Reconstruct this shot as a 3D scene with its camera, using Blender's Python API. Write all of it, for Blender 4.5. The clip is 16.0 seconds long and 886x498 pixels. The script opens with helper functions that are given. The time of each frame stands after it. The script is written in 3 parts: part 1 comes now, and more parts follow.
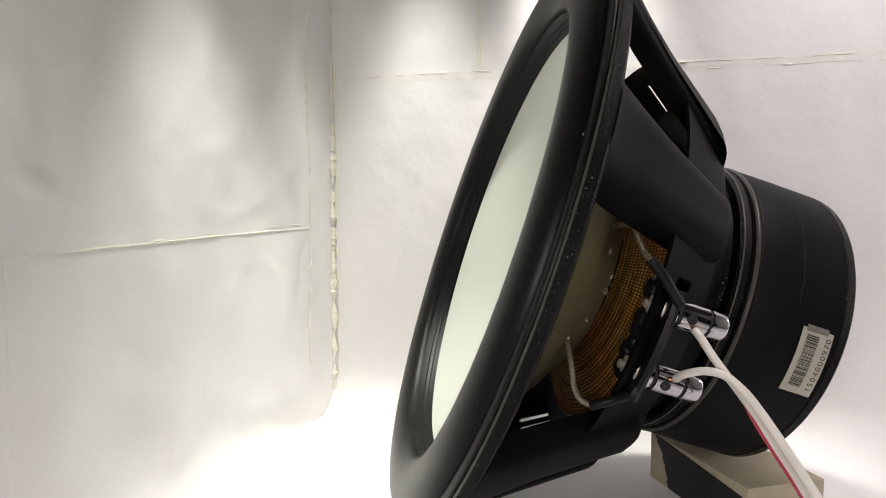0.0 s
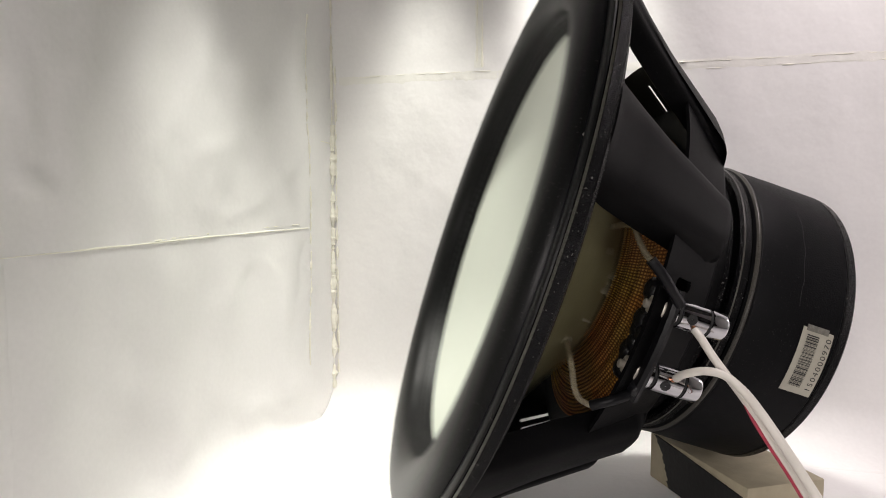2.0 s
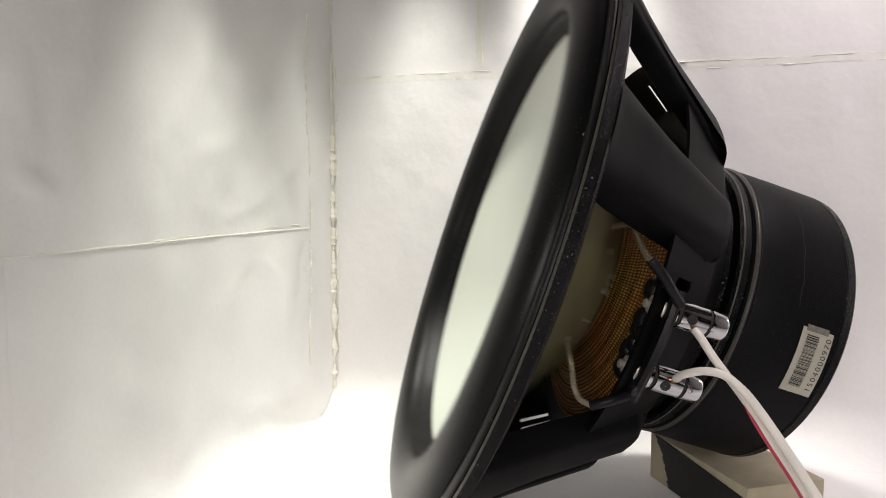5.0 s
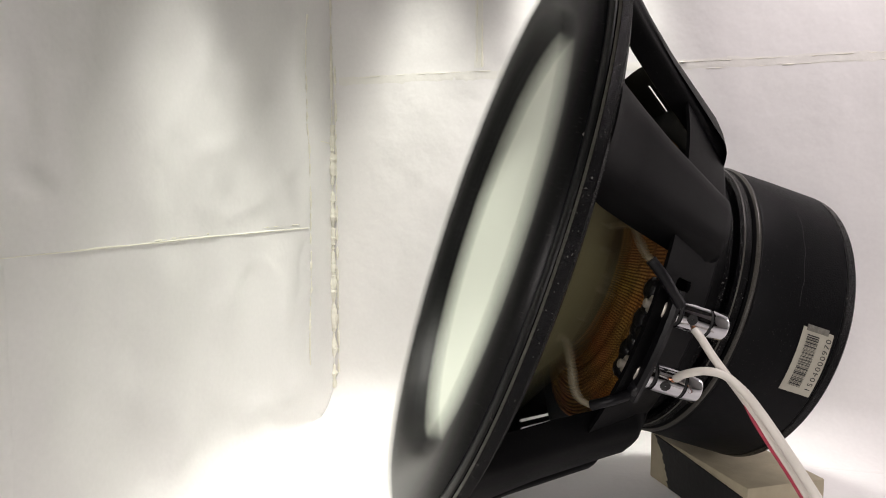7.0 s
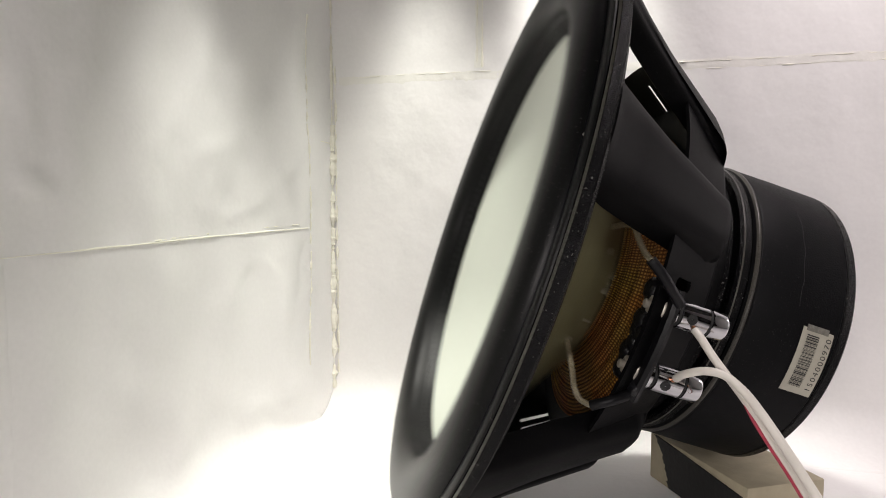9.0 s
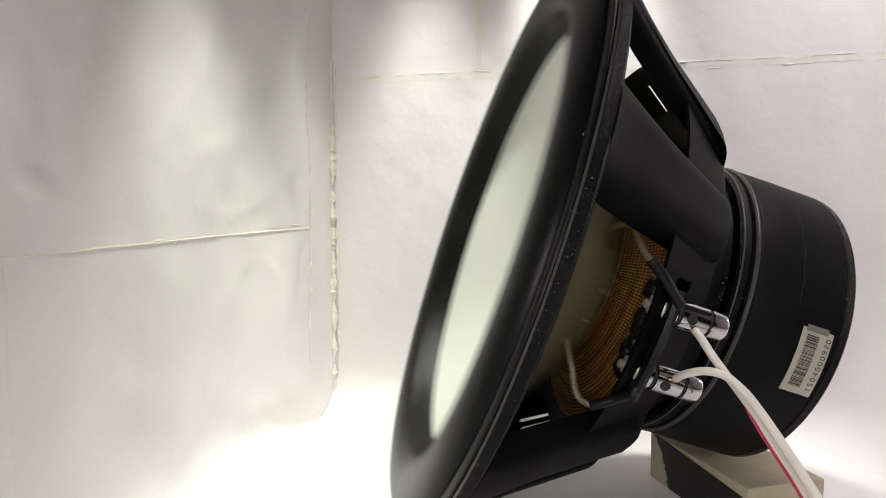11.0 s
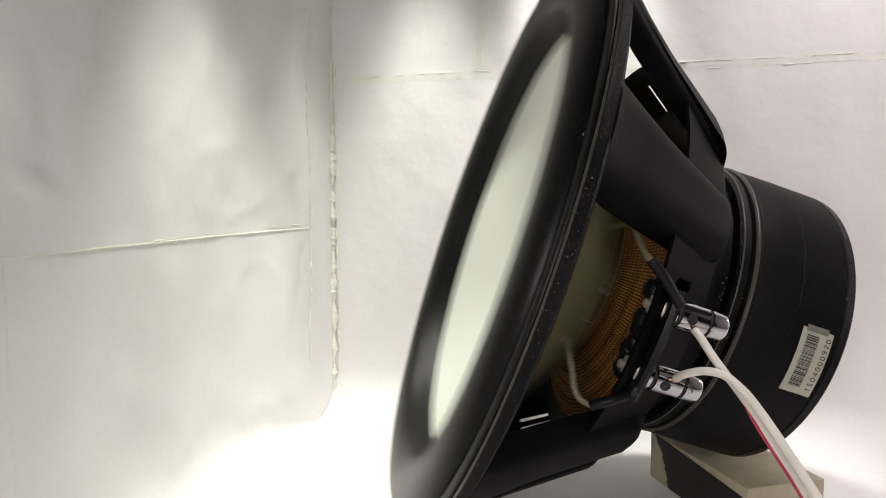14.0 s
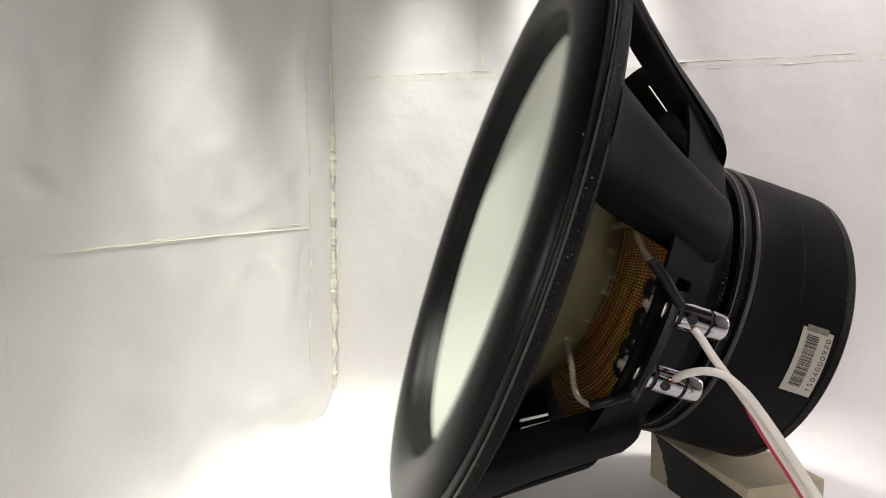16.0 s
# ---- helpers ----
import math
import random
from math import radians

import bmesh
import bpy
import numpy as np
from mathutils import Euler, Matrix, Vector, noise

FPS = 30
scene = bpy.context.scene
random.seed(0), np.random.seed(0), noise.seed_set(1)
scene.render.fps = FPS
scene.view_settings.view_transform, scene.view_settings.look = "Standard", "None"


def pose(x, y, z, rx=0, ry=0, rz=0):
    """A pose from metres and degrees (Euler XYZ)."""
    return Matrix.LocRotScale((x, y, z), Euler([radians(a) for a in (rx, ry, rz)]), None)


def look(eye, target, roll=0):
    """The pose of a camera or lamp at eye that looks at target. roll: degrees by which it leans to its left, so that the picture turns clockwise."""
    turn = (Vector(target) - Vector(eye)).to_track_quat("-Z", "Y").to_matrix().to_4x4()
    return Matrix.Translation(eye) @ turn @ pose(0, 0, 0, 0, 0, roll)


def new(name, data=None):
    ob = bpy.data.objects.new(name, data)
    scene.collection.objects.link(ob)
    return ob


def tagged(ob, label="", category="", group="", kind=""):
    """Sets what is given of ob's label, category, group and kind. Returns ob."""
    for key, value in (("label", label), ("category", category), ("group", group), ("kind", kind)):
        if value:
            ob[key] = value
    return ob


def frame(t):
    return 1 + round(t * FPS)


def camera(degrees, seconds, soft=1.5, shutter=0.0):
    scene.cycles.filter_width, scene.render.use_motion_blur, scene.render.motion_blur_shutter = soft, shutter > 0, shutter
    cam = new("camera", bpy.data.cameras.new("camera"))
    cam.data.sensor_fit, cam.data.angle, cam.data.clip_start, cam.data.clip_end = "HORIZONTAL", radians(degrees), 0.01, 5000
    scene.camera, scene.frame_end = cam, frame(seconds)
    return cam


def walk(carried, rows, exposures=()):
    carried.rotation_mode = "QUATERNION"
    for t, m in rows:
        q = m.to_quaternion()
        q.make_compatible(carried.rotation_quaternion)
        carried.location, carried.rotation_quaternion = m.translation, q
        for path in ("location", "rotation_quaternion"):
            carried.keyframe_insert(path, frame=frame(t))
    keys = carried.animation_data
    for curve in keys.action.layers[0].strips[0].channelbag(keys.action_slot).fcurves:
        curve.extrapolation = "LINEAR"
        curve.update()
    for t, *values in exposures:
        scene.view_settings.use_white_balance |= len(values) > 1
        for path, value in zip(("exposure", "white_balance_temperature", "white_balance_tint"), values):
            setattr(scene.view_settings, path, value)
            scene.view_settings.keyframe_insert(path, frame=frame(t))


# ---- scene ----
cam = camera(65.1, 16.0, soft=1.0, shutter=2.0)
EYE = (0.0, 0.0, 0.1719)
VIEW = pose(*EYE, 90 - 4.562, 0, 0)
walk(cam, [(0.0, VIEW), (16.0, VIEW)], exposures=[(0.0, 0.25), (16.0, 0.25)])

# ---- light ----
world = bpy.data.worlds.new("room_dark")
world.use_nodes = True
world.node_tree.nodes["Background"].inputs[0].default_value = (0.75, 0.72, 0.75, 1)
world.node_tree.nodes["Background"].inputs[1].default_value = 0.05
scene.world = world


def area_lamp(name, eye, target, size, power, colour):
    data = bpy.data.lights.new(name, "AREA")
    data.energy, data.color, data.size = power, colour, size
    ob = new(name, data)
    ob.matrix_world = look(eye, target)
    return ob


def spot_lamp(name, eye, target, cone, blend, power, colour, radius):
    data = bpy.data.lights.new(name, "SPOT")
    data.energy, data.color, data.spot_size, data.spot_blend = power, colour, radians(cone), blend
    data.shadow_soft_size = radius
    ob = new(name, data)
    ob.matrix_world = look(eye, target)
    return ob


spot_lamp("corner_lamp", (-0.030, 0.474, 0.43), (-0.020, 0.478, 0.0), 52, 0.85, 3.3, (1.0, 0.985, 0.90), 0.015)
spot_lamp("back_lamp", (0.088, 0.468, 0.44), (0.092, 0.464, 0.0), 54, 0.75, 5.0, (1.0, 0.97, 0.91), 0.015)
spot_lamp("side_lamp", (-0.076, 0.378, 0.42), (-0.088, 0.372, 0.0), 51, 0.9, 3.9, (1.0, 0.985, 0.90), 0.015)
spot_lamp("top_lamp", (0.25, 0.29, 0.57), (0.25, 0.38, 0.0), 84, 0.6, 5.2, (1.0, 0.90, 0.92), 0.07)
# added fill from the right for the floor under the speaker
area_lamp("right_fill", (0.50, 0.41, 0.16), (0.09, 0.43, 0.0), 0.20, 0.35, (1.0, 0.90, 0.91))
area_lamp("front_lamp", (-0.10, -0.12, 0.17), (0.0, 0.5, 0.10), 0.12, 0.62, (1.0, 0.93, 0.90))
# added fill spot that brightens the floor beneath basket and magnet
spot_lamp("front_right_fill", (0.15, -0.12, 0.26), (0.15, 0.40, 0.02), 46, 0.6, 1.7, (1.0, 0.93, 0.92), 0.06)


# ---- materials ----
def material(name, colour, rough=0.5, metal=0.0, grain=0.0, grain_scale=60.0, stain=0.0, stain_scale=8.0, bump=0.0,
             bump_scale=200.0, coat=0.0, spec=0.5, second=None, fleck=0.0):
    m = bpy.data.materials.new(name)
    m.use_nodes = True
    n, l = m.node_tree.nodes, m.node_tree.links
    b = n["Principled BSDF"]
    b.inputs["Roughness"].default_value = rough
    b.inputs["Metallic"].default_value = metal
    b.inputs["Coat Weight"].default_value = coat
    b.inputs["Specular IOR Level"].default_value = spec
    tc = n.new("ShaderNodeTexCoord")
    base = (*colour, 1)
    out = None
    for amount, sc, det in ((grain, grain_scale, 4), (stain, stain_scale, 3)):
        if amount <= 0:
            continue
        t = n.new("ShaderNodeTexNoise")
        t.inputs["Scale"].default_value, t.inputs["Detail"].default_value = sc, det
        l.new(tc.outputs["Object"], t.inputs["Vector"])
        r = n.new("ShaderNodeMapRange")
        r.inputs[1].default_value, r.inputs[2].default_value = 0.3, 0.7
        l.new(t.outputs["Fac"], r.inputs[0])
        mx = n.new("ShaderNodeMix")
        mx.data_type = "RGBA"
        lo = second if second else tuple(c * (1 - amount) for c in colour)
        if out:
            l.new(out, mx.inputs[6])
            mul = n.new("ShaderNodeMath")
            mul.operation = "MULTIPLY"
            mul.inputs[1].default_value = amount
            l.new(r.outputs[0], mul.inputs[0])
            l.new(mul.outputs[0], mx.inputs[0])
        else:
            mx.inputs[6].default_value = base
            l.new(r.outputs[0], mx.inputs[0])
        mx.inputs[7].default_value = (*lo, 1)
        out = mx.outputs[2]
    if fleck > 0 and out:  # sparse light specks: dust, plus the paint's glitter put into the colour
        t = n.new("ShaderNodeTexNoise")
        t.inputs["Scale"].default_value, t.inputs["Detail"].default_value = 1100, 2
        l.new(tc.outputs["Object"], t.inputs["Vector"])
        r = n.new("ShaderNodeMapRange")
        r.inputs[1].default_value, r.inputs[2].default_value = 0.66, 0.74
        l.new(t.outputs["Fac"], r.inputs[0])
        mx = n.new("ShaderNodeMix")
        mx.data_type = "RGBA"
        l.new(r.outputs[0], mx.inputs[0])
        l.new(out, mx.inputs[6])
        mx.inputs[7].default_value = (fleck, fleck * 0.97, fleck * 0.9, 1)
        out = mx.outputs[2]
    if out:
        l.new(out, b.inputs["Base Color"])
    else:
        b.inputs["Base Color"].default_value = base
    if bump > 0:
        t = n.new("ShaderNodeTexNoise")
        t.inputs["Scale"].default_value, t.inputs["Detail"].default_value = bump_scale, 3
        l.new(tc.outputs["Object"], t.inputs["Vector"])
        bn = n.new("ShaderNodeBump")
        bn.inputs["Strength"].default_value, bn.inputs["Distance"].default_value = bump, 0.001
        l.new(t.outputs["Fac"], bn.inputs["Height"])
        l.new(bn.outputs[0], b.inputs["Normal"])
    return m


PAPER = material("white_paper", (0.86, 0.85, 0.835), 0.65, grain=0.03, grain_scale=400, stain=0.06, stain_scale=7, bump=0.7, bump_scale=55, spec=0.3)
TAPE = material("paper_tape", (0.86, 0.85, 0.80), 0.55, spec=0.4, grain=0.05, grain_scale=120, stain=0.06, stain_scale=40, bump=0.4, bump_scale=150)
GLUEBEAD = material("dried_cream_glue", (0.90, 0.88, 0.77), 0.3, spec=0.5, grain=0.06, grain_scale=300, stain=0.10, stain_scale=60, bump=0.3, bump_scale=500)
STEEL = material("black_painted_steel", (0.0024, 0.0024, 0.0027), 0.46, spec=0.06, grain=0.35, grain_scale=900, stain=0.2, stain_scale=30, bump=0.10, bump_scale=2600, fleck=0.012)
GLOSS = material("black_gloss_paint", (0.0020, 0.0020, 0.0024), 0.2, spec=0.12, grain=0.4, grain_scale=700, stain=0.2, stain_scale=40, bump=0.5, bump_scale=2000, fleck=0.12)
RUBBER = material("black_rubber", (0.0040, 0.0042, 0.0042), 0.36, spec=0.16, grain=0.15, grain_scale=500, stain=0.2, stain_scale=25, bump=0.07, bump_scale=2200, fleck=0.04)
BOOT = material("magnet_rubber_boot", (0.0048, 0.0048, 0.0054), 0.5, spec=0.10, grain=0.2, grain_scale=600, stain=0.35, stain_scale=35, bump=0.22, bump_scale=1300, fleck=0.03)
CONE = material("white_cone", (0.62, 0.66, 0.58), 0.22, grain=0.02, grain_scale=300, stain=0.04, stain_scale=20, bump=0.03, bump_scale=500)
CONEBACK = material("cone_back_resin", (0.21, 0.20, 0.11), 0.35, grain=0.25, grain_scale=90, stain=0.3, stain_scale=25, bump=0.3, bump_scale=300)
GLUE = material("clear_glue", (0.30, 0.27, 0.20), 0.12, grain=0.2, grain_scale=200)
TINSEL = material("silver_tinsel_braid", (0.66, 0.58, 0.40), 0.3, 0.9, grain=0.5, grain_scale=1500, bump=0.8, bump_scale=2500)
CHROME = material("chrome", (0.60, 0.60, 0.62), 0.04, 1.0, grain=0.08, grain_scale=300, stain=0.12, stain_scale=90)
NICKEL = material("nickel_nut", (0.55, 0.51, 0.44), 0.45, 0.55, grain=0.2, grain_scale=400)
COPPER = material("bare_copper", (0.65, 0.28, 0.13), 0.3, 1.0, grain=0.3, grain_scale=900)
PVC = material("white_cable_sheath", (0.64, 0.61, 0.55), 0.4, grain=0.05, grain_scale=300, stain=0.1, stain_scale=60)
REDPVC = material("red_cable_stripe", (0.35, 0.02, 0.05), 0.4, grain=0.1, grain_scale=300)
LABEL = material("sticker_paper", (0.42, 0.40, 0.33), 0.5, grain=0.08, grain_scale=300, stain=0.2, stain_scale=120)
INK = material("black_ink", (0.012, 0.012, 0.012), 0.6, grain=0.2, grain_scale=300)
THREAD = material("black_thread", (0.006, 0.006, 0.006), 0.7, grain=0.3, grain_scale=900)
SLEEVE = material("black_heat_shrink", (0.005, 0.005, 0.006), 0.4, spec=0.2, grain=0.2, grain_scale=400, bump=0.3, bump_scale=300)
TAR = material("glossy_black_glue", (0.004, 0.004, 0.005), 0.28, spec=0.4, grain=0.2, grain_scale=300, bump=0.5, bump_scale=500)
DUST = material("grey_speck", (0.3, 0.28, 0.25), 0.7, grain=0.3, grain_scale=2000)
CREAM = material("cream_wood_block", (0.50, 0.44, 0.31), 0.7, grain=0.2, grain_scale=90, stain=0.45, stain_scale=30, bump=0.4, bump_scale=300)
BLACKWOOD = material("black_stained_face", (0.009, 0.009, 0.009), 0.6, grain=0.4, grain_scale=120, stain=0.5, stain_scale=30, bump=0.3, bump_scale=300)
SCRAP = material("grey_tape_scrap", (0.22, 0.21, 0.18), 0.35, grain=0.5, grain_scale=500, stain=0.4, stain_scale=200, bump=0.6, bump_scale=900)
# speckled grey for worn magnet edges; on the rim it paints a highlight
WORN_GLINT = material("worn_and_glint_edge", (0.02, 0.018, 0.014), 0.35, grain=0.6, grain_scale=1800, second=(0.075, 0.072, 0.062), spec=0.3)
# the unlit room's darkness is put into this enclosure colour
DARKROOM = material("dark_room_enclosure", (0.07, 0.064, 0.062), 0.9, grain=0.2, grain_scale=60, stain=0.3, stain_scale=5)


def weave_material():
    """Woven resin-soaked cloth: two crossing wave patterns give threads and holes."""
    m = bpy.data.materials.new("brown_woven_cloth")
    m.use_nodes = True
    n, l = m.node_tree.nodes, m.node_tree.links
    b = n["Principled BSDF"]
    b.inputs["Roughness"].default_value = 0.75
    b.inputs["Specular IOR Level"].default_value = 0.12
    tc = n.new("ShaderNodeTexCoord")
    sep = n.new("ShaderNodeSeparateXYZ")
    l.new(tc.outputs["Object"], sep.inputs[0])

    def calc(op, a, b):
        node = n.new("ShaderNodeMath")
        node.operation = op
        for k, v in enumerate((a, b)):
            if isinstance(v, (int, float)):
                node.inputs[k].default_value = v
            else:
                l.new(v, node.inputs[k])
        return node.outputs[0]

    x, y, z = sep.outputs
    around = calc("MULTIPLY", calc("ARCTAN2", y, x), 0.068)
    radius = calc("SQRT", calc("ADD", calc("MULTIPLY", x, x), calc("MULTIPLY", y, y)), 0.0)
    across = calc("SUBTRACT", radius, calc("MULTIPLY", z, 0.6))
    flat = n.new("ShaderNodeCombineXYZ")
    l.new(around, flat.inputs[0])
    l.new(across, flat.inputs[1])
    fac = []
    for axis in ("X", "Y"):
        w = n.new("ShaderNodeTexWave")
        w.bands_direction = axis
        w.inputs["Scale"].default_value = 175 if axis == "X" else 155
        w.inputs["Distortion"].default_value = 0.8
        w.inputs["Detail"].default_value = 1
        l.new(flat.outputs[0], w.inputs["Vector"])
        fac.append(w.outputs["Fac"])
    mx = n.new("ShaderNodeMath")
    mx.operation = "MULTIPLY"
    l.new(fac[0], mx.inputs[0])
    l.new(fac[1], mx.inputs[1])
    t = n.new("ShaderNodeTexNoise")
    t.inputs["Scale"].default_value = 40
    l.new(tc.outputs["Object"], t.inputs["Vector"])
    ramp = n.new("ShaderNodeMix")
    ramp.data_type = "RGBA"
    ramp.inputs[6].default_value = (0.10, 0.038, 0.008, 1)
    ramp.inputs[7].default_value = (0.80, 0.38, 0.095, 1)
    l.new(mx.outputs[0], ramp.inputs[0])
    mix2 = n.new("ShaderNodeMix")
    mix2.data_type = "RGBA"
    mix2.blend_type = "MULTIPLY"
    mix2.inputs[0].default_value = 0.6
    l.new(ramp.outputs[2], mix2.inputs[6])
    l.new(t.outputs["Color"], mix2.inputs[7])
    l.new(mix2.outputs[2], b.inputs["Base Color"])
    bn = n.new("ShaderNodeBump")
    bn.inputs["Strength"].default_value, bn.inputs["Distance"].default_value = 0.8, 0.0005
    l.new(mx.outputs[0], bn.inputs["Height"])
    l.new(bn.outputs[0], b.inputs["Normal"])
    return m


WEAVE = weave_material()


# ---- mesh helpers ----
def part(name, bm, mat, parent=None, label="", smooth=True):
    me = bpy.data.meshes.new(name)
    bm.normal_update()
    bm.to_mesh(me)
    bm.free()
    me.materials.append(mat)
    if smooth:
        me.polygons.foreach_set("use_smooth", [True] * len(me.polygons))
        me.set_sharp_from_angle(angle=radians(38))
    ob = new(name, me)
    if parent:
        ob.parent = parent
    if label:
        ob["label"] = label
    return ob


def thicken(bm, thickness):
    bmesh.ops.recalc_face_normals(bm, faces=bm.faces)
    bm.normal_update()
    bmesh.ops.solidify(bm, geom=bm.faces[:], thickness=thickness)


def lathe(profile, n=160, a0=0.0, a1=360.0, closed=False, bm=None):
    """Turns (r, s) pairs round the local z axis; s counts backwards from the front."""
    bm = bm or bmesh.new()
    full = abs(a1 - a0) >= 360
    cols = n if full else n + 1
    grid = []
    for i in range(cols):
        a = radians(a0 + (a1 - a0) * i / n)
        grid.append([bm.verts.new((r * math.cos(a), r * math.sin(a), -s)) for r, s in profile])
    m = len(profile)
    for i in range(n):
        p, q = grid[i], grid[(i + 1) % cols]
        for j in range(m if closed else m - 1):
            k = (j + 1) % m
            bm.faces.new((p[j], q[j], q[k], p[k]))
    if closed and not full:
        bm.faces.new(grid[0])
        bm.faces.new(list(reversed(grid[-1])))
    bmesh.ops.recalc_face_normals(bm, faces=bm.faces)
    return bm


def smooth_path(points, n):
    """Catmull-Rom through the points."""
    pts = [Vector(p) for p in points]
    out = []
    for i in range(len(pts) - 1):
        a, b, c, d = pts[max(i - 1, 0)], pts[i], pts[i + 1], pts[min(i + 2, len(pts) - 1)]
        for k in range(n):
            t = k / n
            out.append(0.5 * ((2 * b) + (c - a) * t + (2 * a - 5 * b + 4 * c - d) * t * t + (3 * b - a - 3 * c + d) * t ** 3))
    out.append(pts[-1])
    return out


def tube(points, radius, n=10, steps=6, bm=None, taper=None):
    bm = bm or bmesh.new()
    path = smooth_path(points, steps) if steps > 1 else [Vector(p) for p in points]
    rings, up = [], Vector((0.3, 0.2, 0.93))
    for i, p in enumerate(path):
        d = (path[min(i + 1, len(path) - 1)] - path[max(i - 1, 0)]).normalized()
        side = d.cross(up).normalized()
        up = side.cross(d).normalized()
        r = radius * (taper(i / (len(path) - 1)) if taper else 1)
        rings.append([bm.verts.new(p + r * (math.cos(2 * math.pi * k / n) * side + math.sin(2 * math.pi * k / n) * up)) for k in range(n)])
    for a, b in zip(rings, rings[1:]):
        for k in range(n):
            bm.faces.new((a[k], a[(k + 1) % n], b[(k + 1) % n], b[k]))
    bm.faces.new(list(reversed(rings[0])))
    bm.faces.new(rings[-1])
    bmesh.ops.recalc_face_normals(bm, faces=bm.faces)
    return bm


def box(bm, size, m=Matrix(), bevel=0.0, seg=2):
    made = bmesh.ops.create_cube(bm, size=1.0)["verts"]
    bmesh.ops.scale(bm, vec=size, verts=made)
    if bevel:
        edges = list({e for v in made for e in v.link_edges})
        res = bmesh.ops.bevel(bm, geom=edges, offset=bevel, segments=seg, affect="EDGES", profile=0.5)
        made = list({v for f in res["faces"] for v in f.verts} | {v for v in made if v.is_valid})
    bmesh.ops.transform(bm, matrix=m, verts=made)
    return bm


def cylinder(bm, profile, m, n=24):
    """A turned solid: (radius, height) pairs about z, moved by m."""
    tmp = lathe([(r, -h) for r, h in profile], n)
    tmp.transform(m)
    me = bpy.data.meshes.new("tmp")
    tmp.to_mesh(me)
    tmp.free()
    bm.from_mesh(me)
    bpy.data.meshes.remove(me)
    return bm


def polar(r, a, s):
    return Vector((r * math.cos(radians(a)), r * math.sin(radians(a)), -s))


# ---- the paper photo box ----
CORNER = Vector((-0.0863, 0.546, 0))
LEFT_DIR = Vector((-math.sin(radians(18.8)), -math.cos(radians(18.8)), 0))
BACK_DIR = Vector((math.cos(radians(15.5)), -math.sin(radians(15.5)), 0))
TOP = 0.62
LEFT_W, BACK_W = 0.012, 0.0045


def buckle(u, v, wrinkle):
    """How far a hung paper sheet stands off its plane: upright waves, creases, small dents."""
    d = 0.6 * noise.noise(Vector((u * 12 + v * 1.5, v * 2.6, 1.3))) + 0.3 * noise.noise(Vector((u * 26 - v * 4, v * 6, 4.1)))
    d += 0.13 * noise.noise(Vector((u * 48 + v * 9, v * 11, 2.9)))
    d += 0.07 * noise.noise(Vector((u * 60, v * 50, 7.7)))
    crease = 1 - abs(noise.noise(Vector((u * 16 + v * 9, v * 14 - u * 5, 11.1)))) * 9
    d += 0.06 * max(0.0, crease)
    return wrinkle * d * min(1.0, u / 0.03) * min(1.0, v / 0.03)


def wall_offset(wall, u, v):
    """Distance of the paper from the wall's plane: buckles, and the curve into the floor."""
    if wall == "left":
        cove = 0.024 * min(1.0, max(0.0, (u - 0.034) / 0.07))
        d = buckle(u, v, LEFT_W)
        # a fold by the corner strip, a shallow fold further out, a pinched dent
        d += 0.0030 * math.exp(-((u - 0.062 + 0.10 * (v - 0.25)) / 0.016) ** 2) * min(1.0, max(0.0, (v - 0.15) / 0.08))
        d += 0.0010 * math.exp(-((u - 0.204) / 0.004) ** 2) * max(0.0, 1 - ((v - 0.085) / 0.035) ** 2)
        d += 0.0022 * math.exp(-((u - 0.270) / 0.012) ** 2 - ((v - 0.176 - 0.3 * (u - 0.27)) / 0.004) ** 2)
    else:
        cove = 0.035
        d = buckle(u, v, BACK_W)
    if cove > 0.001 and v < cove:
        d += cove - math.sqrt(max(cove * cove - (cove - v) ** 2, 0))
    return d


def sheet(name, wall, origin, across, width, height, normal, mat, step=0.004):
    """A hand-hung sheet of paper: a plane with soft buckles, thickness to its back."""
    bm = bmesh.new()
    nu, nv = int(width / step), int(height / step)
    grid = []
    for i in range(nu + 1):
        col = []
        for j in range(nv + 1):
            u, v = width * i / nu, height * (j / nv) ** 1.6
            p = origin + across * u + Vector((0, 0, v - (0.0012 if v < 0.0001 else 0)))
            col.append(bm.verts.new(p + normal * wall_offset(wall, u, v)))
        grid.append(col)
    for i in range(nu):
        for j in range(nv):
            bm.faces.new((grid[i][j], grid[i + 1][j], grid[i + 1][j + 1], grid[i][j + 1]))
    thicken(bm, -0.002)
    bmesh.ops.recalc_face_normals(bm, faces=bm.faces)
    return part(name, bm, mat)


LEFT_N = Vector((math.cos(radians(18.8)), -math.sin(radians(18.8)), 0))
BACK_N = Vector((-math.sin(radians(15.5)), -math.cos(radians(15.5)), 0))
wall_left = tagged(sheet("wall_left", "left", CORNER, LEFT_DIR, 1.05, TOP, LEFT_N, PAPER),
                   "buckled unseen white wall added to bounce light inward", "wall", kind="structure")
wall_back = tagged(sheet("wall_back", "back", CORNER, BACK_DIR, 0.75, TOP, BACK_N, PAPER),
                   "white paper back wall curving into the floor", "wall", kind="structure")


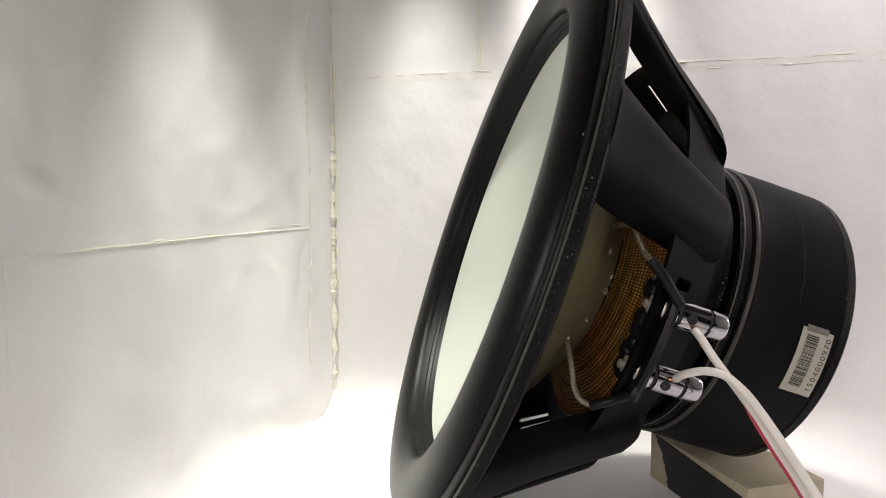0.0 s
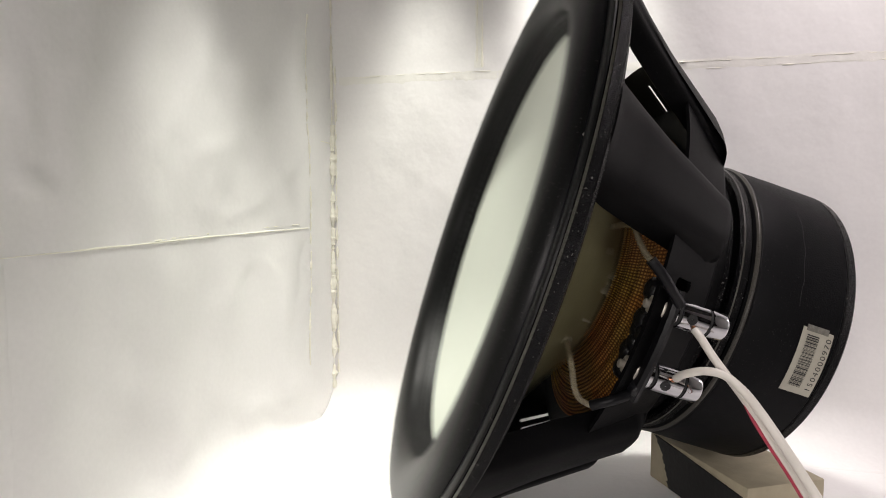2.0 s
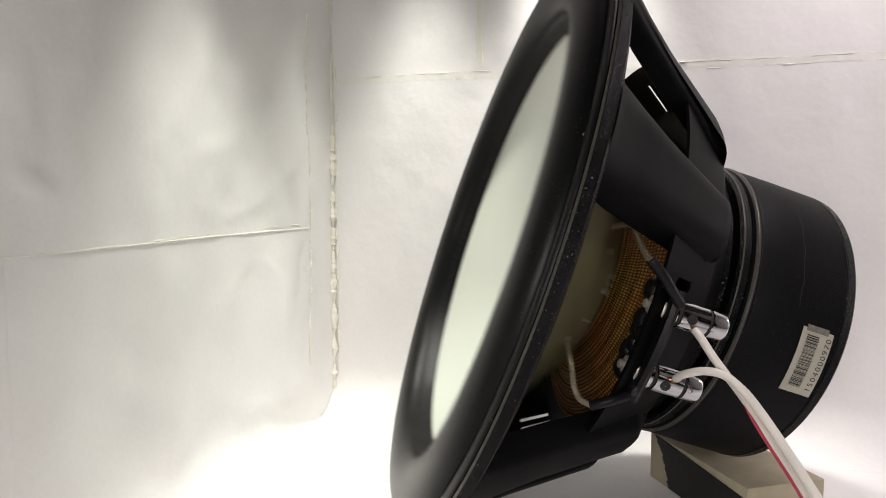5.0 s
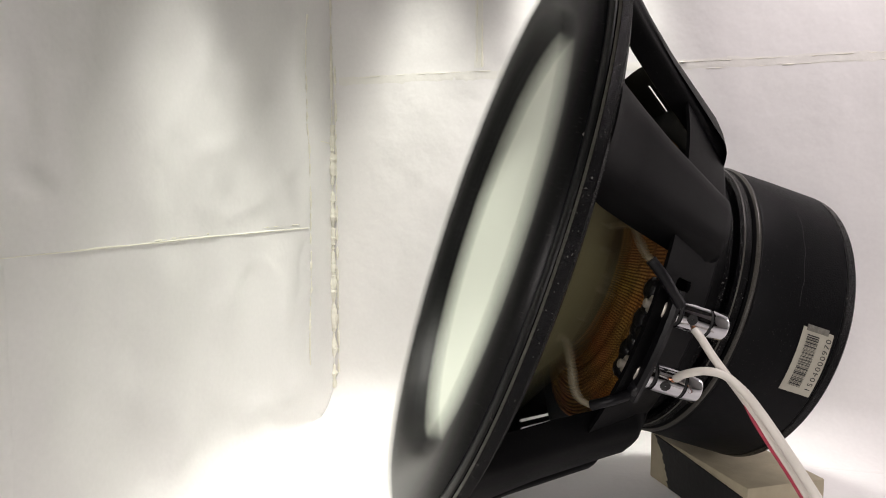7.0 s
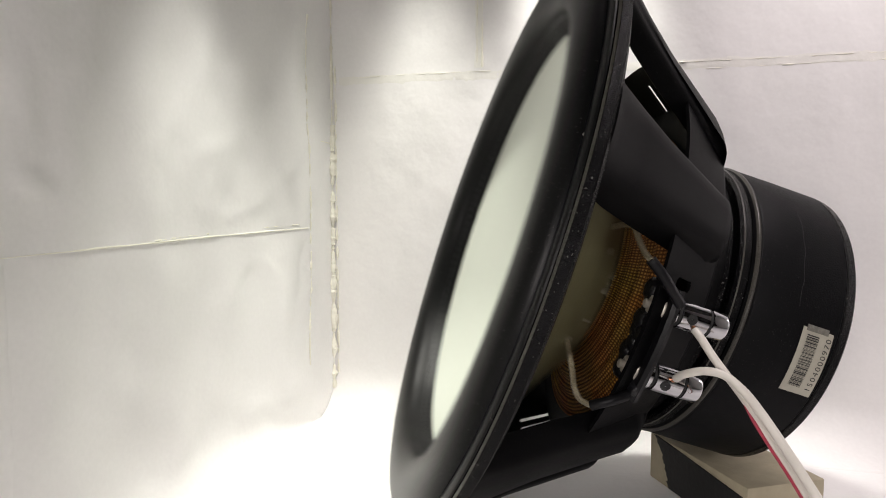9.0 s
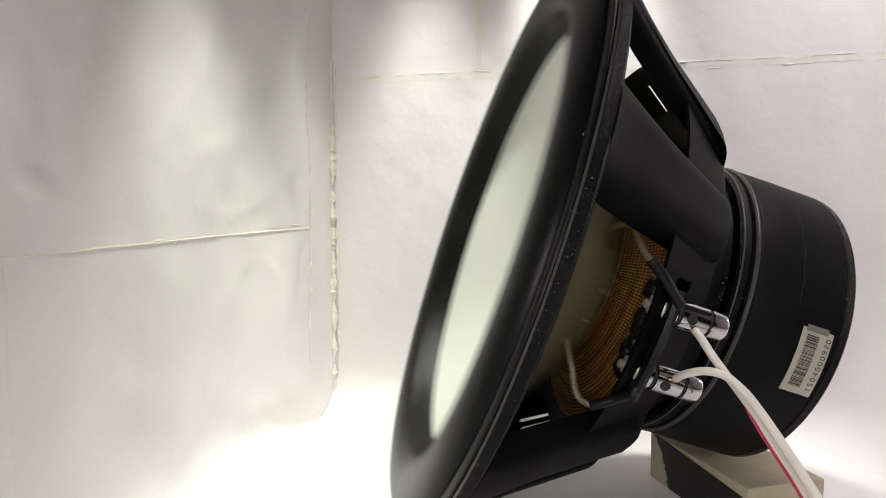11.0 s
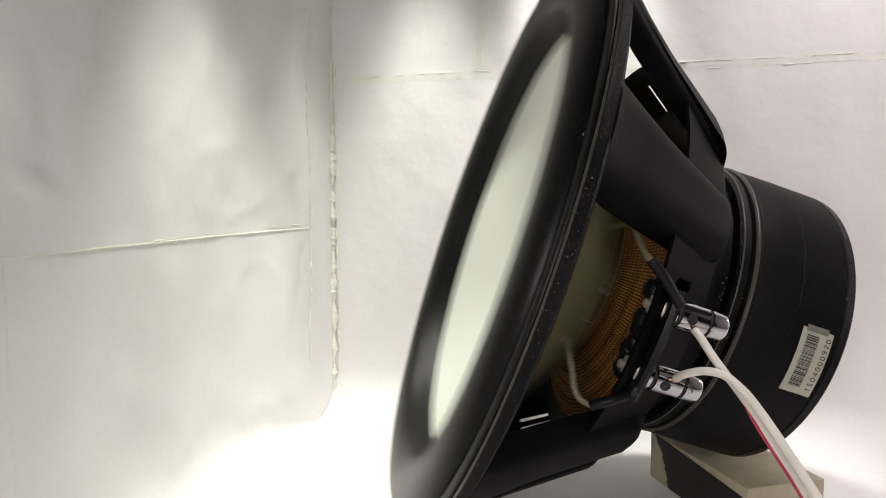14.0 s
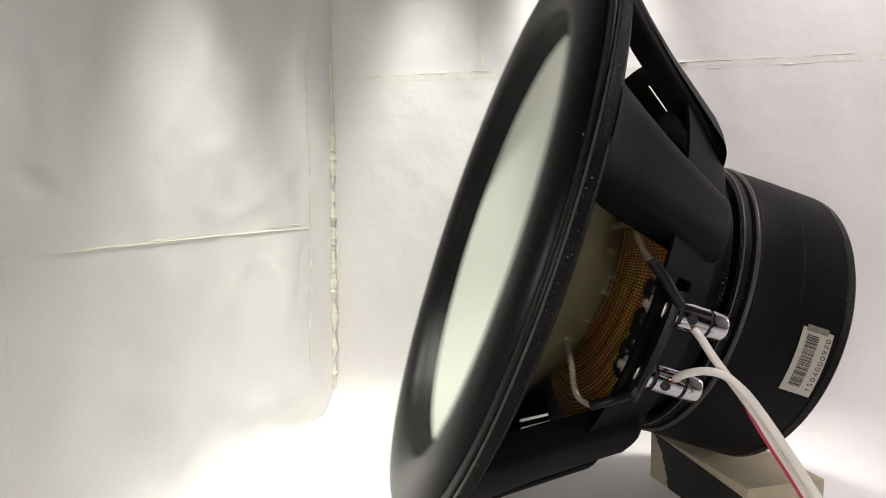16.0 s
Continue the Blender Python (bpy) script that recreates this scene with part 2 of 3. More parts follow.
def slab(name, corners, z, thick, mat, label, category):
    bm = bmesh.new()
    lo = [bm.verts.new((x, y, z - thick)) for x, y in corners]
    hi = [bm.verts.new((x, y, z)) for x, y in corners]
    bm.faces.new(hi)
    bm.faces.new(list(reversed(lo)))
    n = len(corners)
    for i in range(n):
        bm.faces.new((lo[i], lo[(i + 1) % n], hi[(i + 1) % n], hi[i]))
    bmesh.ops.recalc_face_normals(bm, faces=bm.faces)
    return tagged(part(name, bm, mat, smooth=False), label, category, kind="structure")


LEFT_END = CORNER + LEFT_DIR * 1.05
BACK_END = CORNER + BACK_DIR * 0.75
outline = [(-0.47, -0.47), (0.78, -0.47), (0.67, 0.36), (-0.07, 0.565), (-0.11, 0.565)]
slab("floor", outline, 0.0, 0.01, PAPER, "smooth bright white paper floor", "floor")
# added cover, never in view, dark like the room above
slab("ceiling", outline, TOP + 0.012, 0.01, DARKROOM, "unseen dark cover standing in for the unlit room above", "ceiling")


def plain_wall(name, x0, y0, x1, y1, label, mat):
    a, b = Vector((x0, y0, 0)), Vector((x1, y1, 0))
    d = (b - a).normalized()
    bm = bmesh.new()
    m = Matrix.Translation((a + b) / 2 + Vector((0, 0, TOP / 2))) @ Matrix.Rotation(math.atan2(d.y, d.x), 4, "Z")
    box(bm, ((b - a).length, 0.01, TOP), m)
    return tagged(part(name, bm, mat, smooth=False), label, "wall", kind="structure")


# added wall behind the camera, dark in place of the unlit room
plain_wall("wall_front", LEFT_END.x - 0.02, -0.45, 1.0, -0.45, "unseen dark wall standing in for the unlit room", DARKROOM)
# out of view; added in white so it bounces light under the speaker
plain_wall("wall_right", BACK_END.x + 0.02, BACK_END.y, 0.75, -0.44, "unseen white wall added to bounce light inward", PAPER)


def on_wall(wall, u, v, lift=0.0):
    across, normal = (LEFT_DIR, LEFT_N) if wall == "left" else (BACK_DIR, BACK_N)
    return CORNER + across * u + Vector((0, 0, v)) + normal * (wall_offset(wall, max(u, 0), max(v, 0)) + lift)


def tape(name, wall, u0, v0, u1, v1, width, seed, label, mat=None, ragged=0.35, lift=0.0004, round_end=False):
    """A strip of pasted paper that follows the buckled wall, with a torn edge pressed flat."""
    bm = bmesh.new()
    length = math.hypot(u1 - u0, v1 - v0)
    n = max(int(length / 0.002), 8)
    du, dv = (u1 - u0) / length, (v1 - v0) / length
    rows = []
    for i in range(n + 1):
        t = i / n
        wob = 0.0006 * noise.noise(Vector((t * length * 30, seed, 3.3)))
        half = width / 2
        if round_end and t * length < half:
            half *= math.sqrt(max(1 - (1 - t * length / half) ** 2, 0.002))
        row = []
        for c in (-1, -0.62, -0.3, 0, 0.3, 0.62, 1):
            edge = noise.noise(Vector((t * length * 90, seed, 0.2 if c < 0 else 5.2))) + 0.5 * noise.noise(Vector((t * length * 300, seed, 1.2 if c < 0 else 7.2)))
            w = half * (1 + ragged * edge) * c + wob
            h = -0.00012 if abs(c) == 1 else lift * (0.7 + 0.6 * noise.noise(Vector((t * length * 70, c * 2, seed))))
            row.append(bm.verts.new(on_wall(wall, u0 + (u1 - u0) * t - dv * w, v0 + (v1 - v0) * t + du * w, h)))
        rows.append(row)
    for a, b in zip(rows, rows[1:]):
        for k in range(6):
            bm.faces.new((a[k], a[k + 1], b[k + 1], b[k]))
    bmesh.ops.recalc_face_normals(bm, faces=bm.faces)
    return tagged(part(name, bm, mat or PAPER), label, "tape", group="pasted seams")


def bead(name, wall, u0, v0, u1, v1, radius, seed, gaps, parent=None, label="", pitch=55):
    """A squeezed line of dried glue: thick in places, starved in others."""
    length = math.hypot(u1 - u0, v1 - v0)
    n = max(int(length / 0.0012), 10)
    pts = []
    for i in range(n + 1):
        t = i / n
        w = 0.35 * radius * noise.noise(Vector((t * length * 70, seed, 9.1)))
        pts.append(on_wall(wall, u0 + (u1 - u0) * t + w, v0 + (v1 - v0) * t + w * 0.5, radius * 0.3))

    def thick(t):
        k = noise.noise(Vector((t * length * pitch, seed, 0.4))) + 0.6 * noise.noise(Vector((t * length * pitch * 4, seed, 2.4)))
        return max(0.03, 0.75 + 0.9 * k - gaps)

    return part(name, tube(pts, radius, 8, 1, taper=thick), GLUEBEAD, parent, label)


# ---- the loudspeaker ----
AXIS = Vector((-0.94616, -0.08039, 0.31355)).normalized()
SIDE = AXIS.cross(Vector((0, 0, 1))).normalized()
RISE = SIDE.cross(AXIS).normalized()
CENTRE = Vector((0.0221, 0.36923, 0.15034))
SPEAKER = Matrix((RISE, SIDE, AXIS)).transposed().to_4x4()
SPEAKER.translation = CENTRE
speaker = tagged(new("loudspeaker"), "large black subwoofer driver with white cone, lying tilted on its rim", "loudspeaker")
speaker.matrix_world = SPEAKER
MOVING = []

part("flange", lathe([(0.1445, 0.0), (0.1550, 0.0), (0.1562, 0.0008), (0.1568, 0.0030), (0.1566, 0.0044), (0.1535, 0.0048),
                      (0.1522, 0.0055), (0.1512, 0.0068), (0.1480, 0.0082), (0.1445, 0.0082)], 220, closed=True), GLOSS, speaker, "glossy black painted rim")
# thin grey ring: the bevel's highlight put into the colour
part("rim_glint", lathe([(0.1549, -0.0001), (0.1556, 0.0002), (0.1560, 0.0006)], 220), WORN_GLINT, speaker, "painted highlight along the rim's front edge")
part("gasket", lathe([(0.1475, -0.0002), (0.1480, -0.0014), (0.1525, -0.0018), (0.1538, -0.0010), (0.1540, -0.0002)], 220), RUBBER, speaker)

# rolled rubber surround in rings, each rides with a share of the cone's stroke
def roll_point(t):
    """(r, s) across the half roll, t from the cone side to the rim."""
    a = math.pi * t
    return (0.13295 - 0.01475 * math.cos(a), -0.0085 * math.sin(a) ** 0.85)


RINGS = 28
for i in range(RINGS):
    t0, t1 = i / RINGS, (i + 1) / RINGS
    seg = [roll_point(t0 + (t1 - t0) * k / 8) for k in range(9)]
    nr, ns = roll_point(min(t1 + 0.024, 1.0))
    flap = [(seg[-1][0], seg[-1][1] + 0.0012), (nr, ns + 0.0016)]
    back = [(nr, ns + 0.0026)] + [(r, s + 0.0024) for r, s in reversed(seg[::4])]
    ob = part("surround_ring", lathe(seg + flap + back, 200, closed=True), RUBBER, speaker, "ring of the rolled black rubber surround")
    MOVING.append((ob, 1 - (i + 0.5) / RINGS))

# flat stitched edge between roll and cone
ob = part("surround_edge", lathe([(0.1134, 0.0090), (0.1142, 0.0078), (0.1148, 0.0062), (0.1151, 0.0061), (0.1155, 0.0051), (0.1160, 0.0038), (0.1164, 0.0036), (0.1168, 0.0026), (0.1180, 0.0004), (0.1184, -0.0004),
                                  (0.1196, 0.0010), (0.1180, 0.0045), (0.1160, 0.0095), (0.1134, 0.0100)], 200, closed=True), RUBBER, speaker, "stitched edge band of the surround")
MOVING.append((ob, 1.0))
bm = bmesh.new()
for ring_r, ring_s in ((0.11500, 0.00615), (0.11635, 0.00365)):
    for i in range(150):
        a = 360 * i / 150
        m = Matrix.Translation(polar(ring_r, a, ring_s)) @ Matrix.Rotation(radians(a), 4, "Z") @ Matrix.Rotation(radians(-25), 4, "Y")
        box(bm, (0.0006, 0.0034, 0.0009), m)
ob = tagged(part("stitching", bm, THREAD, speaker, "double row of black stitches"), kind="stuff")
MOVING.append((ob, 1.0))

# cone: front dish and skirted back
front = [(0.1139, 0.0086)] + [(0.1139 - 0.0739 * t, 0.0086 + 0.034 * t - 0.006 * t * t) for t in [i / 14 for i in range(1, 15)]]
front += [(0.040 * (1 - t), 0.0366 - 0.010 * (1 - (1 - t) ** 2)) for t in [i / 8 for i in range(1, 9)]]
front[-1] = (0.0004, front[-1][1])
cone = part("cone", lathe(front, 200), CONE, speaker, "smooth glossy white cone")
MOVING.append((cone, 1.0))
backp = [(0.1150, 0.0105), (0.1000, 0.0214), (0.0850, 0.0323), (0.0700, 0.0432), (0.0600, 0.0505), (0.0575, 0.0530), (0.0560, 0.0540), (0.0545, 0.0530), (0.0600, 0.0480)]
cone_back = part("cone_back", lathe(backp, 160), CONEBACK, speaker, "olive resin-coated back of the cone")
MOVING.append((cone_back, 1.0))
rnd = random.Random(5)
for a, r, s, w in ((-80.5, 0.0665, 0.0459, 0.0012), (-89.5, 0.0572, 0.0530, 0.0013), (-96.5, 0.0580, 0.0522, 0.0019), (-110, 0.0647, 0.0473, 0.0013), (-93, 0.0570, 0.0533, 0.0009), (-61, 0.0670, 0.0456, 0.0012), (-72.8, 0.0718, 0.0420, 0.0016), (-115.5, 0.0756, 0.0393, 0.0016)):
    bm = bmesh.new()
    bmesh.ops.create_icosphere(bm, subdivisions=2, radius=w, matrix=Matrix.Translation(polar(r, a, s)) @ Matrix.Rotation(rnd.random() * 3, 4, "Z") @ Matrix.Diagonal((0.7, 1.5, 0.8, 1)))
    part("glue_drop", bm, GLUE, cone_back, "shiny drop of dried glue")

# corrugated woven spider
sp = []
for i in range(73):
    t = i / 72
    r = 0.044 + 0.0345 * t
    sp.append((r, 0.0590 + 0.0125 * t ** 0.7 + 0.0006 * math.sin(t * 2 * math.pi * 4.5) * min(1, (1 - t) * 8)))
spider = part("spider", lathe(sp, 160), WEAVE, speaker, "brown woven corrugated suspension disc")
MOVING.append((spider, 0.15))
# black stands for the shade between cone lip and spider
ob = part("voice_coil", lathe([(0.0440, 0.040), (0.0440, 0.095)], 80), SLEEVE, speaker)
MOVING.append((ob, 1.0))
part("spider_ledge", lathe([(0.0770, 0.0740), (0.0790, 0.0733), (0.0945, 0.0748), (0.0940, 0.0775), (0.0770, 0.0790)], 160, closed=True), STEEL, speaker)

# basket: slotted rear pan and pressed spokes
PAN = [(0.1108, 0.0522), (0.1080, 0.0561), (0.1057, 0.0593), (0.1048, 0.0605), (0.1044, 0.0611), (0.1023, 0.0640), (0.0988, 0.0690), (0.0984, 0.0696), (0.0910, 0.0797), (0.0906, 0.0803), (0.0902, 0.0809), (0.0890, 0.0822),
       (0.0860, 0.0840), (0.0800, 0.0862), (0.0730, 0.0900), (0.0705, 0.0960), (0.0450, 0.0960)]
SHORT = (-86.4, -109)
SLOTS = SHORT + (4, 161.3, 165.7, 62, 67, 100, 105)


def slotted_pan():
    """Curved wall of the pan with round-ended vent slots."""
    angles = sorted({(s + d) % 360 for s in SLOTS for d in (-1.3, -0.8, 0.8, 1.3)} | {float(k) for k in range(0, 360, 4) if all(abs((k - s + 180) % 360 - 180) > 1.6 for s in SLOTS)})
    bm = bmesh.new()
    grid = [[bm.verts.new(polar(r, a, s)) for r, s in PAN] for a in angles]
    for i, a in enumerate(angles):
        b = angles[(i + 1) % len(angles)]
        mid = (a + ((b - a) % 360) / 2) % 360
        off = min(abs((mid - s + 180) % 360 - 180) for s in SLOTS)
        p, q = grid[i], grid[(i + 1) % len(angles)]
        for j in range(len(PAN) - 1):
            last = 6 if min(abs((mid - s + 180) % 360 - 180) for s in SHORT) < 2 else 9
            if (off < 0.6 and 3 <= j <= last) or (off < 1.25 and 4 <= j < last):
                continue
            bm.faces.new((p[j], q[j], q[j + 1], p[j + 1]))
    thicken(bm, -0.0014)
    bmesh.ops.recalc_face_normals(bm, faces=bm.faces)
    return bm


part("basket_pan", slotted_pan(), STEEL, speaker, "black pressed steel rear pan with vent slots")
ARMS = (-132.6, -69.7, -38.3, -158.5, 46, 83, 120)


def spoke(angle, half, drop=0.0, shallow=1.0):
    """A pressed hollow arm from rim to pan: broad outer face, rounded shoulders, sloping flanks."""
    path = [(0.1500, 0.0055), (0.1440, 0.0100), (0.1345, 0.0235), (0.1228, 0.0405), (0.1125, 0.0575), (0.1050, 0.0698), (0.1015, 0.0757), (0.1002, 0.0778), (0.0985, 0.0795), (0.0955, 0.0808), (0.0860, 0.0838)]
    depth = [0.004, 0.009, 0.0105, 0.0105, 0.0105, 0.011, 0.011, 0.009, 0.007, 0.005, 0.003]
    bm = bmesh.new()
    rows = []
    for i, ((r, s), dp) in enumerate(zip(path, depth)):
        pr, ps = path[max(i - 1, 0)]
        nr_, ns_ = path[min(i + 1, len(path) - 1)]
        t = Vector((nr_ - pr, ns_ - ps)).normalized()
        nr, ns = t.y, -t.x
        w = radians(half) * r
        r -= drop * (min(1.0, i / 2) + 1.8 * (i / 10) ** 2)
        dp *= shallow
        f = 0.0050 * dp / 0.0105
        sect = [(w + f, dp), (w + f * 0.6, dp * 0.6), (w + 0.0002, dp * 0.3), (w - 0.0008, dp * 0.13), (w - 0.0028, 0.0004), (w - 0.006, -0.0003), (w * 0.4, -0.0007)]
        row = []
        for x, d in [(-x, d) for x, d in sect] + [(0, -0.0008)] + list(reversed(sect)):
            ang = radians(angle) + x / r
            rr, ss = r - d * nr, s - d * ns
            row.append(bm.verts.new((rr * math.cos(ang), rr * math.sin(ang), -ss)))
        rows.append(row)
    for a, b in zip(rows, rows[1:]):
        for k in range(len(a) - 1):
            bm.faces.new((a[k], a[k + 1], b[k + 1], b[k]))
    thicken(bm, -0.0014)
    bmesh.ops.recalc_face_normals(bm, faces=bm.faces)
    return bm


for a in ARMS:
    part("basket_arm", spoke(a, 4.8, 0.0017, 0.74) if a == -38.3 else spoke(a, 7.0), STEEL, speaker)

# magnet: front plate, flexible boot, rear cap
part("top_plate", lathe([(0.040, 0.0955), (0.0675, 0.0955), (0.0690, 0.0968), (0.0690, 0.1010), (0.0675, 0.1025), (0.040, 0.1025)], 160, closed=True), GLOSS, speaker)
part("magnet_plate", lathe([(0.040, 0.1020), (0.0716, 0.1028), (0.0729, 0.1040), (0.0729, 0.1080), (0.0715, 0.1096), (0.040, 0.1096)], 160, closed=True), GLOSS, speaker)
boot = part("magnet_boot", lathe([(0.060, 0.1090), (0.0728, 0.1096), (0.0742, 0.1108), (0.0742, 0.1124), (0.0737, 0.1132), (0.0741, 0.1142), (0.0743, 0.1350), (0.0742, 0.1555), (0.0735, 0.1562),
                           (0.060, 0.1562)], 200, closed=True), BOOT, speaker, "matt black rubber magnet cover")
part("rear_rim", lathe([(0.060, 0.1563), (0.0736, 0.1563), (0.0742, 0.1570), (0.0740, 0.1605), (0.0722, 0.1622), (0.060, 0.1625), (0.020, 0.1625), (0.020, 0.1563)], 200, closed=True), GLOSS, speaker)

part("worn_edge", lathe([(0.07300, 0.1098), (0.07418, 0.1107), (0.07434, 0.1111), (0.07434, 0.1115), (0.07425, 0.1118)], 200), WORN_GLINT, boot, "worn speckled edge of the cover")
part("worn_edge", lathe([(0.07292, 0.1041), (0.07302, 0.1043), (0.07302, 0.1047), (0.07292, 0.1049)], 200), WORN_GLINT, boot)
part("worn_edge", lathe([(0.06905, 0.0970), (0.06915, 0.0972), (0.06915, 0.0976), (0.06905, 0.0978)], 200), WORN_GLINT, boot)
part("hairline_seam", tube([polar(0.07425, -22 - 3.0 * i, 0.1340 + 0.0003 * math.sin(i * 1.7)) for i in range(20)], 0.00016, 6, 3), THREAD, boot, "hairline seam in the rubber")

# serial sticker on the boot
LR = 0.0744


def bent(a0, a1, s0, s1, r, n=16, skew=0.0):
    bm = bmesh.new()
    rows = []
    for i in range(n + 1):
        t = i / n
        a = a0 + (a1 - a0) * t
        rows.append([bm.verts.new(polar(r, a, s + skew * t)) for s in (s0, s1)])
    for p, q in zip(rows, rows[1:]):
        bm.faces.new((p[0], p[1], q[1], q[0]))
    thicken(bm, 0.0001)
    bmesh.ops.recalc_face_normals(bm, faces=bm.faces)
    return bm


sticker = part("sticker", bent(-85.0, -108.8, 0.1385, 0.1537, LR + 0.0001, skew=0.0010), LABEL, speaker, "yellowed paper serial sticker")
part("torn_corner", bent(-83.9, -86.1, 0.1402, 0.1510, LR + 0.0003, 6), SCRAP, sticker, "torn grey tape over the sticker's end")
bm = bmesh.new()
rnd = random.Random(11)
a = -87.3
while a > -106.3:
    w = rnd.choice((0.14, 0.14, 0.28, 0.42))
    t = (-85 - a) / 23.8
    v = [bm.verts.new(polar(LR + 0.00022, aa, ss + 0.001 * t)) for aa, ss in ((a, 0.1412), (a, 0.1472), (a - w, 0.1472), (a - w, 0.1412))]
    bm.faces.new(v)
    a -= w + rnd.choice((0.14, 0.14, 0.28))
part("barcode", bm, INK, sticker, "black printed bars", smooth=False)
text = bpy.data.curves.new("serial", "FONT")
text.body, text.size, text.space_character = "1504000970", 0.0036, 1.25
tob = new("serial_text", text)
bpy.context.view_layer.update()
tme = bpy.data.meshes.new_from_object(tob.evaluated_get(bpy.context.evaluated_depsgraph_get()))
bpy.data.objects.remove(tob)
bm = bmesh.new()
bm.from_mesh(tme)
bpy.data.meshes.remove(tme)
span = max(v.co.x for v in bm.verts)
for v in bm.verts:
    t = v.co.x / span
    a = -107.0 + 20.0 * t
    v.co = polar(LR + 0.00022, a, 0.1532 - v.co.y)
part("serial_number", bm, INK, sticker, "printed serial digits", smooth=False)

# terminal board with two binding posts
board = part("terminal_board", lathe([(0.0860, 0.0600), (0.1085, 0.0600), (0.1105, 0.0606), (0.1115, 0.0622), (0.1105, 0.0640), (0.0860, 0.0645)], 24, -113.5, -88.0, closed=True), SLEEVE, speaker, "black terminal board")


def post(angle, r, s0):
    m = Matrix.Translation(polar(r, angle, s0)) @ Matrix.Rotation(math.pi, 4, "X")
    bm = cylinder(bmesh.new(), [(0.0004, 0.0), (0.0056, 0.0), (0.0056, 0.0035), (0.0049, 0.0038), (0.0049, 0.0050), (0.0058, 0.0053), (0.0058, 0.0165), (0.0054, 0.0168), (0.0054, 0.0177),
                                (0.0058, 0.0180), (0.0058, 0.0238), (0.0051, 0.0247), (0.0004, 0.0247)], m, 36)
    p = part("binding_post", bm, CHROME, speaker, "chrome binding post")
    part("ring_groove", cylinder(bmesh.new(), [(0.00542, 0.0168), (0.00560, 0.0169), (0.00560, 0.0176), (0.00542, 0.0177)], m, 36), THREAD, p)
    part("post_neck", cylinder(bmesh.new(), [(0.0050, 0.0039), (0.0053, 0.0040), (0.0053, 0.0049), (0.0050, 0.0050)], m, 36), THREAD, p)
    out = polar(1, angle, 0).normalized()
    hm = Matrix.Translation(polar(r + 0.0050, angle, s0 + 0.0092)) @ out.to_track_quat("Z", "Y").to_matrix().to_4x4()
    # no real bore: a matt black disc paints the hole's dark inside
    part("wire_hole", cylinder(bmesh.new(), [(0.0020, 0.0), (0.0021, 0.0010), (0.0003, 0.0010)], hm, 20), THREAD, p, "black disc standing for the dark wire hole")
    nm = Matrix.Translation(polar(r - 0.002, angle, 0.0600))
    part("nut", cylinder(bmesh.new(), [(0.0003, 0.0046), (0.0036, 0.0046), (0.0042, 0.0040), (0.0042, 0.0012), (0.0003, 0.0)], nm @ Matrix.Rotation(0.4, 4, "Z"), 6), NICKEL, board, "hexagonal nut", smooth=False)
    part("washer", cylinder(bmesh.new(), [(0.0003, 0.0), (0.0054, 0.0), (0.0056, 0.0005), (0.0054, 0.0010), (0.0003, 0.0012)], nm, 24), NICKEL, board, "thin steel washer")
    part("stud", cylinder(bmesh.new(), [(0.0003, 0.0), (0.0019, 0.0), (0.0019, 0.0066), (0.0014, 0.0070), (0.0003, 0.0070)], nm, 14), NICKEL, board, "threaded stud end")


post(-92.7, 0.1045, 0.0612)
post(-107.8, 0.1045, 0.0622)
rnd = random.Random(17)
for a in range(-114, -87, 3):
    bm = bmesh.new()
    w = 0.0034 + 0.0014 * rnd.random()
    bmesh.ops.create_icosphere(bm, subdivisions=2, radius=w, matrix=Matrix.Translation(polar(0.0865 + 0.003 * rnd.random(), a + rnd.random(), 0.0612)) @ Matrix.Diagonal((1.2, 1.1, 0.8, 1)))
    part("glue_blob", bm, TAR, board, "glossy black glue blob")
for a, r in ((-95.8, 0.0985), (-99.5, 0.1000), (-102.8, 0.0980), (-90.3, 0.0975), (-110.6, 0.0985), (-105.2, 0.0975), (-111.4, 0.1065), (-97.6, 0.0940), (-101.2, 0.0930)):
    bm = bmesh.new()
    bmesh.ops.create_icosphere(bm, subdivisions=2, radius=0.0034 + 0.0010 * rnd.random(), matrix=Matrix.Translation(polar(r, a, 0.0615)) @ Matrix.Diagonal((1, 1.2, 0.7, 1)))
    part("glue_blob", bm, TAR, board)

# tinsel leads from the cone to the terminals
LEAD1 = [(0.0716, -72.8, 0.0420)] + [(0.084, -74.1, 0.0425), (0.094, -76.0, 0.0432), (0.103, -80.0, 0.0431), (0.111, -83.0, 0.0435), (0.116, -84.3, 0.0446), (0.116, -86.5, 0.0512), (0.114, -88.6, 0.0572), (0.1115, -90.6, 0.0632)]
LEAD2 = [(0.0754, -115.5, 0.0393)] + [(0.088, -115.8, 0.0397), (0.094, -117.3, 0.0412), (0.101, -118.1, 0.0419), (0.107, -118.3, 0.0439), (0.112, -117.0, 0.0472), (0.113, -114.6, 0.0515), (0.111, -113.4, 0.0565), (0.108, -112.6, 0.0615)]
for pts in (LEAD1, LEAD2):
    loose = [polar(r, a, s) for r, a, s in pts]
    ob = part("tinsel_lead", tube(loose[:6], 0.0012, 8, 8), TINSEL, speaker, "braided silver lead wire")
    MOVING.append((ob, 0.28))
    part("lead_sleeve", tube(loose[5:], 0.0021, 10, 8), SLEEVE, speaker, "black sleeve on the lead wire")

bm = bmesh.new()
